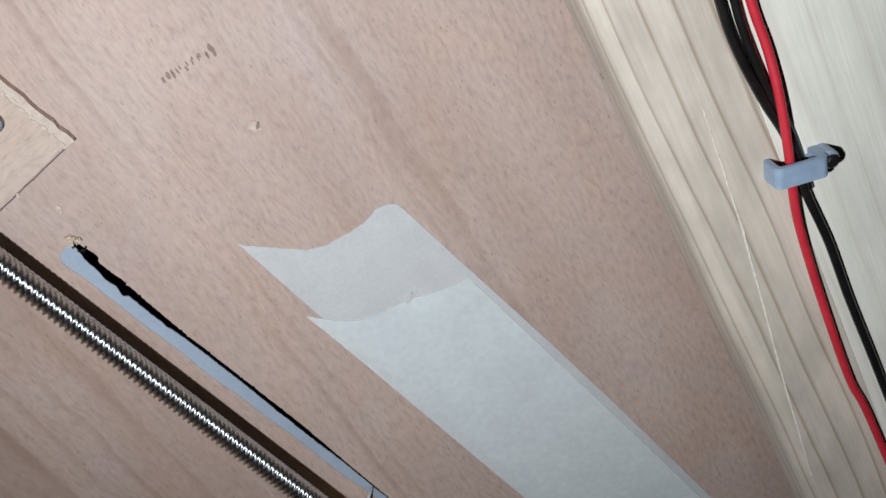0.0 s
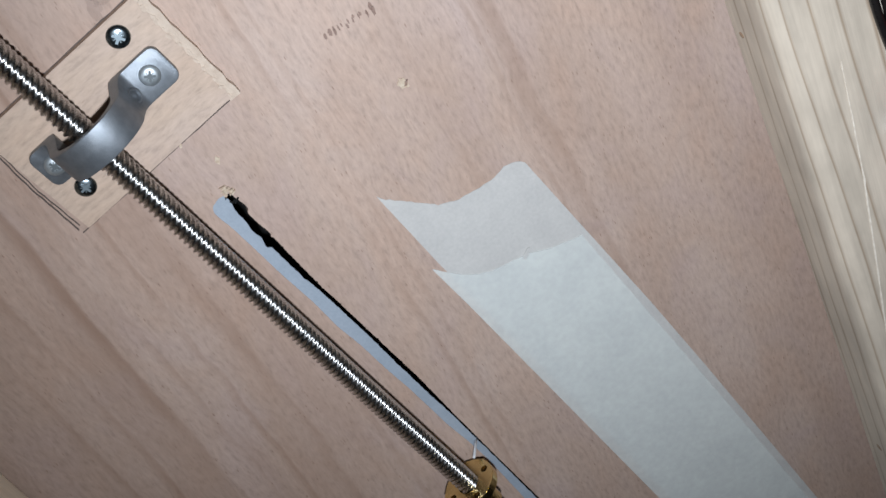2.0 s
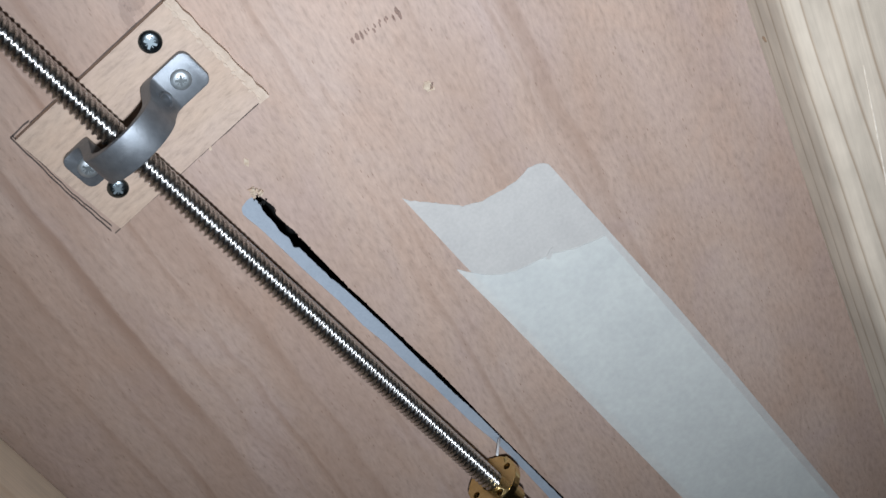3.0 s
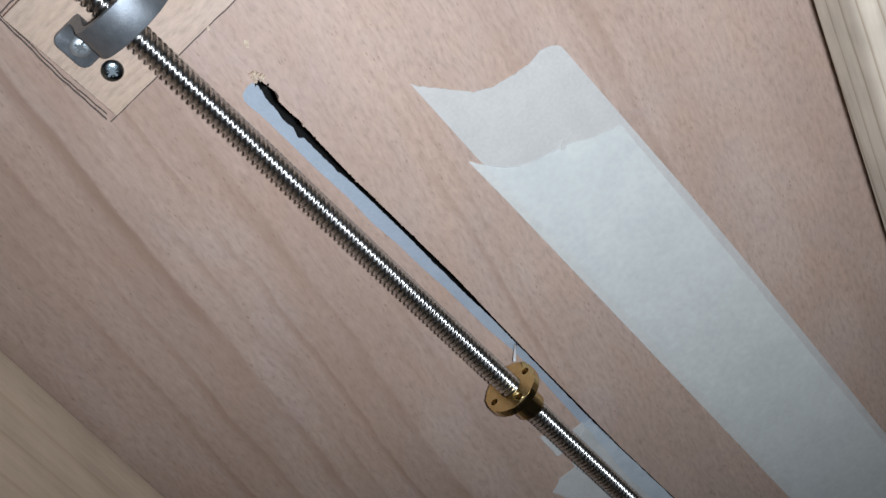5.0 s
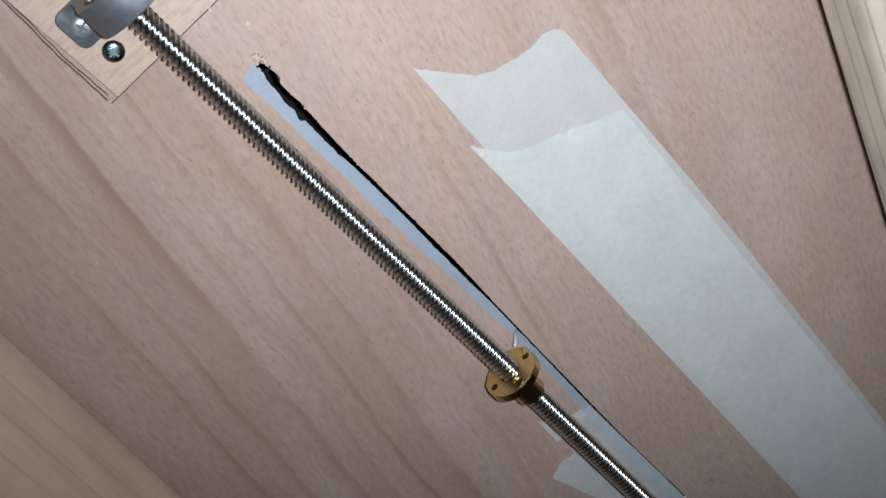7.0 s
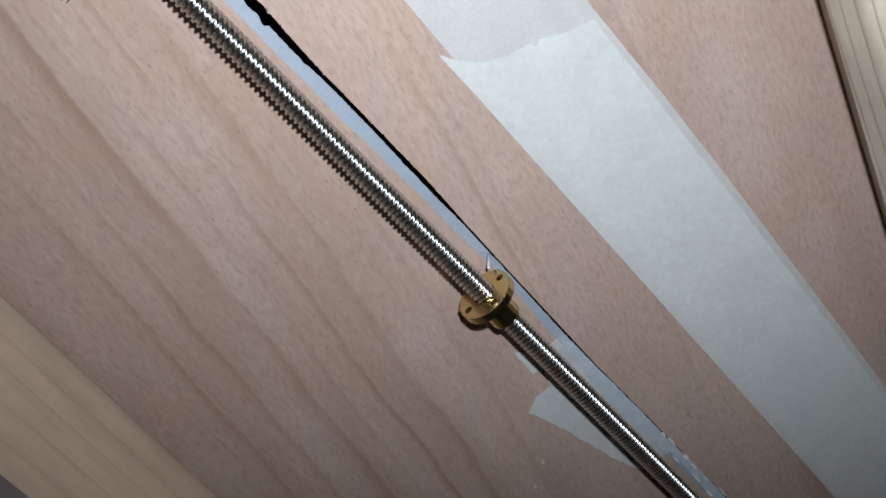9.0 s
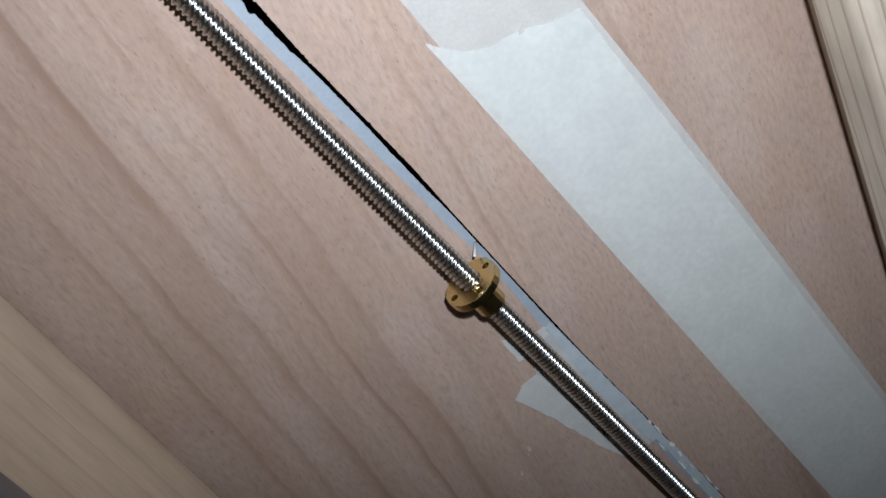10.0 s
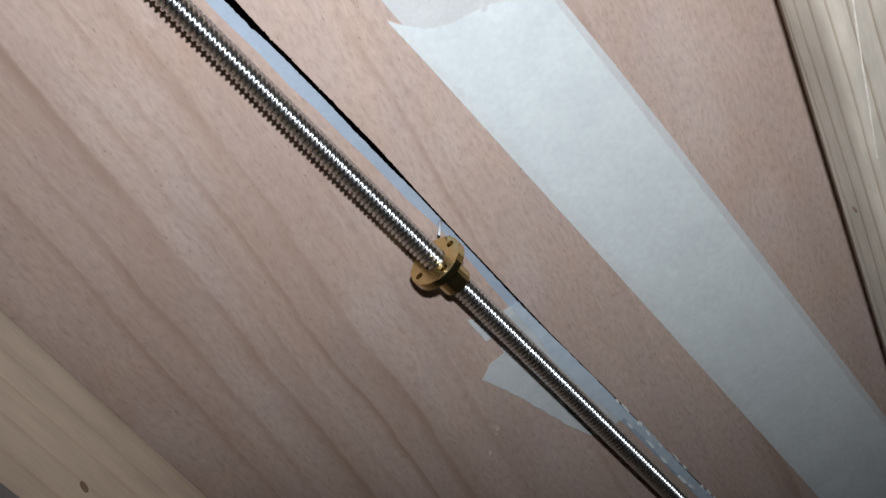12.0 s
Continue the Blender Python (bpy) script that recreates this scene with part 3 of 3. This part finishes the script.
# ---- mounting block, pipe saddle, screws ----
def mounting_block():
    x0, x1, y0, y1, h = -0.1308, -0.0912, 0.0066, 0.0640, 0.0036
    t = tagged(empty("mounting_block", (0, 0, 0)), "small plywood block with a splintered sawn edge screwed to the panel", "block")
    bm = bmesh.new()
    top = [(x0, y1), (x1, y1)] + ragged([(x1, y0), (x0, y0)], 0.0016, 0.00035, 31)
    prism(bm, top, H - h, H)
    part("body", bm, M_BLOCK, t)
    bm = bmesh.new()
    prism(bm, [(x0, y0 + 0.0010)] + ragged([(x0, y0 - 0.0028), (x1 + 0.0006, y0 - 0.0027)], 0.0025, 0.0003, 33) + [(x1 + 0.0004, y0 + 0.0010)], H - h + 0.0003, H)
    part("sawn_edge", bm, M_BLOCK_EDGE, t, "pale rough sawn edge")
    for i in range(14):
        rnd = random.Random(400 + i)
        bm = bmesh.new()
        cx = x0 + (i + 0.5) * (x1 - x0) / 14 + rnd.uniform(-0.001, 0.001)
        prism(bm, blob(cx, y0 + rnd.uniform(-0.0006, 0.0004), rnd.uniform(0.0004, 0.0013), rnd.uniform(0.0003, 0.0007), 0, 420 + i, 9, 0.4), H - h - rnd.uniform(0.00003, 0.00012), H - h + 0.001)
        part("splinter", bm, M_BLOCK_EDGE, t, "pale splinter of veneer")
    return t


mounting_block()
BLOCK_Z = H - 0.0036


def saddle():
    cx, cy = -0.1125, 0.0380
    t = tagged(empty("pipe_saddle", (cx, cy, BLOCK_Z)), "grey cast metal saddle clamp holding the screw to the block", "clamp")
    # outline across the screw: y sideways, z down from the block
    th = 0.0028
    r_in, r_out, drop = 0.0082, 0.0112, 0.0118
    prof_out = [(-0.0265, -th), (-0.0150, -th - 0.0002), (-0.0138, -th - 0.0010), (-0.0130, -0.0062)]
    for k in range(25):
        a = math.pi * (1 - k / 24)
        prof_out.append((r_out * (1.12 if a > math.pi / 2 else 1.21) * math.cos(a), -drop - r_out * math.sin(a) * 0.92))
    prof_out += [(0.0139, -0.0062), (0.0145, -th - 0.0010), (0.0156, -th - 0.0002), (0.0218, -th)]
    prof_in = [(0.0218, -0.0001), (0.0122, -0.0001), (0.0110, -0.0018), (0.0106, -0.0050)]
    for k in range(25):
        a = math.pi * k / 24
        prof_in.append((r_in * (1.12 if a > math.pi / 2 else 1.27) * math.cos(a), -drop - r_in * math.sin(a) * 0.95))
    prof_in += [(-0.0096, -0.0050), (-0.0100, -0.0018), (-0.0112, -0.0001), (-0.0265, -0.0001)]
    prof = prof_out + prof_in
    bm = bmesh.new()
    half = 0.0061
    waist = [half - 0.0012 * min(1, max(0, (-z - 0.003) / 0.007)) for y, z in prof]
    a = [bm.verts.new((-k, y, z)) for k, (y, z) in zip(waist, prof)]
    b = [bm.verts.new((k, y, z)) for k, (y, z) in zip(waist, prof)]
    n, no = len(prof), len(prof_out)
    for i in range(n):
        j = (i + 1) % n
        bm.faces.new((a[i], a[j], b[j], b[i]))
    for k in range(no - 1):
        for side in (a, b):
            bm.faces.new((side[k], side[k + 1], side[n - 2 - k], side[n - 1 - k]))
    bmesh.ops.recalc_face_normals(bm, faces=bm.faces)
    # chamfered lug corners
    corner = [e for e in bm.edges if abs(e.verts[0].co.x - e.verts[1].co.x) < 1e-6 and abs(e.verts[0].co.y - e.verts[1].co.y) < 1e-6 and abs(e.verts[0].co.y) > 0.0212]
    bmesh.ops.bevel(bm, geom=corner, offset=0.0026, segments=4, affect="EDGES", profile=0.5)
    rim = [e for e in bm.edges if e.is_manifold and e.calc_face_angle(0) > 0.9]
    bmesh.ops.bevel(bm, geom=rim, offset=0.0005, segments=2, affect="EDGES", profile=0.6)
    part("strap", bm, M_ZINC, t, smooth=True).data.set_sharp_from_angle(angle=radians(38))
    bm = bmesh.new()
    lathe(bm, [(0.0016, 0.0003), (0.0018, -0.0004), (0.0022, -0.0005), (0.0026, 0.0003)], 24, Matrix.Translation((0.0005, -0.0134, -th - 0.0030)) @ Matrix.Rotation(radians(-50), 4, "X"))
    part("casting_mark", bm, M_ZINC, t, "raised oval casting mark")
    return t, cx, cy


SADDLE, SAD_X, SAD_Y = saddle()


def screw(x, y, z, r, mat, cross, label, turn):
    m = Matrix.Translation((x, y, z)) @ Matrix.Rotation(math.pi, 4, "X") @ Matrix.Rotation(turn, 4, "Z")
    t = tagged(empty("screw", m=m), label, "screw", "fixing screws")
    bm = bmesh.new()
    lathe(bm, [(0, -0.004), (0.0014, -0.004), (0.0016, -0.001), (r, -0.0002), (r, 0.0003), (r * 0.93, 0.0007), (r * 0.6, 0.0011), (0, 0.0013)], 28)
    part("head", bm, mat, t, smooth=True)
    # raised cross whose colour stands for the recess's shade or glint
    bm = bmesh.new()
    w, l = r * 0.13, r * 0.55
    arms = []
    for k in range(4):
        c, s = math.cos(k * math.pi / 2), math.sin(k * math.pi / 2)
        arms += [(c * w + s * w, s * w - c * w), (c * l + s * w * 0.8, s * l - c * w * 0.8), (c * l - s * w * 0.8, s * l + c * w * 0.8)]
    prism(bm, arms, 0.0009, 0.00135)
    part("recess", bm, cross, t, "cross recess with its glint or shade painted on")
    bm = bmesh.new()
    for k in range(4):
        c, s = math.cos(k * math.pi / 2 + math.pi / 4), math.sin(k * math.pi / 2 + math.pi / 4)
        prism(bm, [(c * l * 0.35 - s * w * 0.25, s * l * 0.35 + c * w * 0.25), (c * l * 0.85 - s * w * 0.25, s * l * 0.85 + c * w * 0.25), (c * l * 0.85 + s * w * 0.25, s * l * 0.85 - c * w * 0.25), (c * l * 0.35 + s * w * 0.25, s * l * 0.35 - c * w * 0.25)], 0.0009, 0.0013)
    part("recess_mark", bm, cross, t, "star mark between the slots, glint or shade in its colour")
    return t


screw(-0.1255, 0.0168, BLOCK_Z, 0.0034, M_DARKSCREW, M_RECESS_GLINT, "dark steel cross-head screw sunk in the plywood block", 0.5)
screw(-0.1010, 0.0550, BLOCK_Z, 0.0032, M_DARKSCREW, M_RECESS_GLINT, "dark steel cross-head screw sunk in the plywood block", 0.1)
screw(SAD_X - 0.0002, SAD_Y - 0.0200, BLOCK_Z - 0.0028, 0.0031, M_SCREW, M_RECESS_SHADE, "bright zinc cross-head screw in the saddle lug", 0.9)
screw(SAD_X + 0.0004, SAD_Y + 0.0172, BLOCK_Z - 0.0028, 0.0031, M_SCREW, M_RECESS_SHADE, "bright zinc cross-head screw in the saddle lug", 0.3)


# ---- battens and beam ----
def timber(name, m, box_size, bevel, mat, label, category="batten"):
    bm = bmesh.new()
    box(bm, *box_size, bevel, 5)
    ob = mesh_object(name, bm, mat, True)
    ob.data.set_sharp_from_angle(angle=radians(40))
    ob.matrix_world = m
    return tagged(ob, label, category)


R_FRAME = Matrix.Translation((0, -0.1116, 0)) @ Matrix.Rotation(radians(12.8), 4, "Z")


def planed_batten():
    """A batten whose lower inner arris is worn round; the upper one is sharp."""
    prof = [(0.0, 0.9645), (0.0005, 0.9450)]
    for k in range(1, 9):
        a = math.pi / 2 * k / 8
        prof.append((0.0005 - 0.0052 * (1 - math.cos(a)), 0.9450 - 0.0060 * math.sin(a)))
    prof += [(-0.0290, 0.9390), (-0.0290, 0.9645)]
    bm = bmesh.new()
    ends = [[bm.verts.new((x, y, z)) for y, z in prof] for x in (-0.6, 0.9)]
    n = len(prof)
    for k in range(n):
        bm.faces.new((ends[0][k], ends[0][(k + 1) % n], ends[1][(k + 1) % n], ends[1][k]))
    bm.faces.new(ends[0])
    bm.faces.new(ends[1][::-1])
    ob = mesh_object("pine_batten", bm, M_PINE, True)
    ob.data.set_sharp_from_angle(angle=radians(40))
    ob.matrix_world = R_FRAME
    return tagged(ob, "planed pine batten with brown growth lines and worn edge", "batten")


BATTEN = planed_batten()
timber("pale_batten", R_FRAME, (-0.6, 0.9, -0.0680, -0.02905, 0.9391, 0.9645), 0.0003, M_PALE, "pale planed wooden batten carrying the cables")
# unseen filler added above the batten; its setback limits the dark gap
timber("gap_filler", R_FRAME, (-0.6, 0.9, -0.064, -0.0170, 0.9645, H), 0.001, M_PINE, "added unseen wooden filler between batten and panel")
L_FRAME = Matrix.Translation((0, 0.1545, 0)) @ Matrix.Rotation(radians(8.5), 4, "Z")
BEAM = timber("pine_beam", L_FRAME, (-0.6, 0.9, 0.0, 0.044, 0.9125, H), 0.0008, M_BEAM, "pale pine beam with fine grain and small knots", "beam")


def knot(parent, x, z, r, flip=1):
    bm = bmesh.new()
    lathe(bm, [(0, 0.0004), (r, 0.0002), (r, -0.002), (0, -0.002)], 18, Matrix.Translation((x, 0, z)) @ Matrix.Rotation(radians(90 * flip), 4, "X") @ Matrix.Diagonal((1, 1.2, 1, 1)))
    part("knot", bm, M_KNOT, parent, "small dark brown knot")


# plain grey strip added to cover the beam's underside
timber("grey_strip", L_FRAME, (-0.6, 0.9, -0.0006, 0.046, 0.900, 0.9124), 0.002, M_WALL, "dull grey strip added under the pine beam", "rail")
knot(BEAM, 0.012, 0.9402, 0.0018)
knot(BATTEN, -0.0169, 0.9600, 0.0010, -1)
knot(BATTEN, 0.160, 0.956, 0.0015, -1)
scrap("scratch", ragged([(-0.006, -0.0156), (0.034, -0.0128), (0.084, -0.0072), (0.130, -0.0030)], 0.003, 0.00012, 51) + ragged([(0.130, -0.0032), (0.084, -0.0077), (0.034, -0.0133), (-0.006, -0.0157)], 0.003, 0.00012, 52), 0.93885, 0.9392, M_SCRATCH, BATTEN, "long pale scratch")


# ---- cables and their clip ----
def cable(name, path, mat, label, r=0.0016):
    bm = bmesh.new()
    tube(bm, path, r)
    return tagged(mesh_object(name, bm, mat, True), label, "cable", "cables on the batten")


CZ = 0.9377
cable("red_cable", [(-0.30, -0.230, CZ), (-0.12, -0.182, CZ), (-0.050, -0.1622, CZ), (-0.0178, -0.1524, CZ), (-0.0032, -0.1486, CZ - 0.0005), (0.0100, -0.1436, CZ - 0.0018), (0.0250, -0.1370, CZ - 0.0024), (0.0400, -0.1308, CZ - 0.001),
                    (0.0567, -0.1258, CZ), (0.0815, -0.1190, CZ), (0.1043, -0.1134, CZ), (0.1237, -0.1105, CZ), (0.20, -0.0945, CZ), (0.32, -0.068, CZ), (0.60, -0.007, CZ)], M_RED, "round red insulated cable running along the batten", 0.0013)
cable("black_cable", [(-0.30, -0.226, CZ), (-0.12, -0.177, CZ), (-0.050, -0.1555, CZ), (-0.0230, -0.1464, CZ), (-0.0093, -0.1429, CZ), (0.0069, -0.1409, CZ), (0.0213, -0.1400, CZ + 0.0003), (0.0384, -0.1358, CZ), (0.0568, -0.1327, CZ),
                      (0.0777, -0.1278, CZ), (0.1009, -0.1230, CZ), (0.1155, -0.1199, CZ), (0.20, -0.1020, CZ), (0.32, -0.0760, CZ), (0.60, -0.0150, CZ)], M_BLACK, "round black insulated cable running along the batten", 0.0013)
cable("black_cable", [(-0.30, -0.233, CZ), (-0.12, -0.182, CZ), (-0.050, -0.160, CZ), (-0.0205, -0.1493, CZ), (-0.0084, -0.1459, CZ), (0.0080, -0.1430, CZ + 0.0003), (0.0213, -0.1414, CZ + 0.0004), (0.0384, -0.1372, CZ + 0.0006)], M_BLACK, "second black cable joining the first under the clip", 0.0012)


def cable_clip():
    m = Matrix.Translation((0.0284, -0.1372, 0.9391)) @ Matrix.Rotation(radians(119), 4, "Z")
    t = tagged(empty("cable_clip", m=m), "blue-grey plastic cable clip nailed to the batten", "clip")
    # hook: upright wall, rounded corner, flat crown and the wall towards the nail
    prof_out, prof_in = [], []
    for k in range(9):
        a = math.pi / 2 * k / 8
        prof_out.append((0.0054 + 0.0020 * math.cos(a), -0.0058 - 0.0018 * math.sin(a)))
        prof_in.append((0.0047 + 0.0009 * math.cos(a), -0.0049 - 0.0009 * math.sin(a)))
    for k in range(9):
        a = math.pi / 2 * k / 8
        prof_out.append((-0.0054 - 0.0020 * math.sin(a), -0.0058 - 0.0018 * math.cos(a)))
        prof_in.append((-0.0040 - 0.0009 * math.sin(a), -0.0049 - 0.0009 * math.cos(a)))
    prof_out, prof_in = [(0.0074, 0.0)] + prof_out + [(-0.0074, 0.0)], [(0.0056, 0.0)] + prof_in + [(-0.0049, 0.0)]
    bm = bmesh.new()
    n, half = len(prof_out), 0.0030
    rings = [[bm.verts.new((y, x, z)) for y, z in prof] for prof in (prof_out, prof_in) for x in (-half, half)]
    for k in range(n - 1):
        for p, q in ((0, 1), (1, 3), (3, 2), (2, 0)):
            bm.faces.new((rings[p][k], rings[p][k + 1], rings[q][k + 1], rings[q][k]))
    for k in (0, n - 1):
        bm.faces.new((rings[0][k], rings[1][k], rings[3][k], rings[2][k]))
    bmesh.ops.recalc_face_normals(bm, faces=bm.faces)
    bmesh.ops.bevel(bm, geom=[e for e in bm.edges if e.is_manifold and e.calc_face_angle(0) > 0.9], offset=0.00025, segments=2, affect="EDGES")
    part("hook", bm, M_CLIP, t, smooth=True).data.set_sharp_from_angle(angle=radians(35))
    bm = bmesh.new()
    lathe(bm, [(0.0014, 0.0), (0.0026, 0.0), (0.0026, -0.0050), (0.0022, -0.0056), (0.0014, -0.0056)], 24, Matrix.Translation((-0.0088, 0.0004, 0)))
    part("nail_boss", bm, M_CLIP, t)
    bm = bmesh.new()
    prism(bm, [(-0.0088, -0.0022), (-0.0074, -0.0030), (-0.0040, -0.0012), (-0.0040, 0.0012), (-0.0074, 0.0030), (-0.0088, 0.0026)], -0.0046, -0.0006)
    part("web", bm, M_CLIP, t)
    bm = bmesh.new()
    lathe(bm, [(0, 0.004), (0.0011, 0.004), (0.0011, -0.0056), (0.0019, -0.0058), (0.0019, -0.0064), (0.0012, -0.0068), (0, -0.0069)], 18, Matrix.Translation((-0.0088, 0.0004, 0)))
    part("nail", bm, M_BLACK, t, "dark steel nail")
    return t


cable_clip()
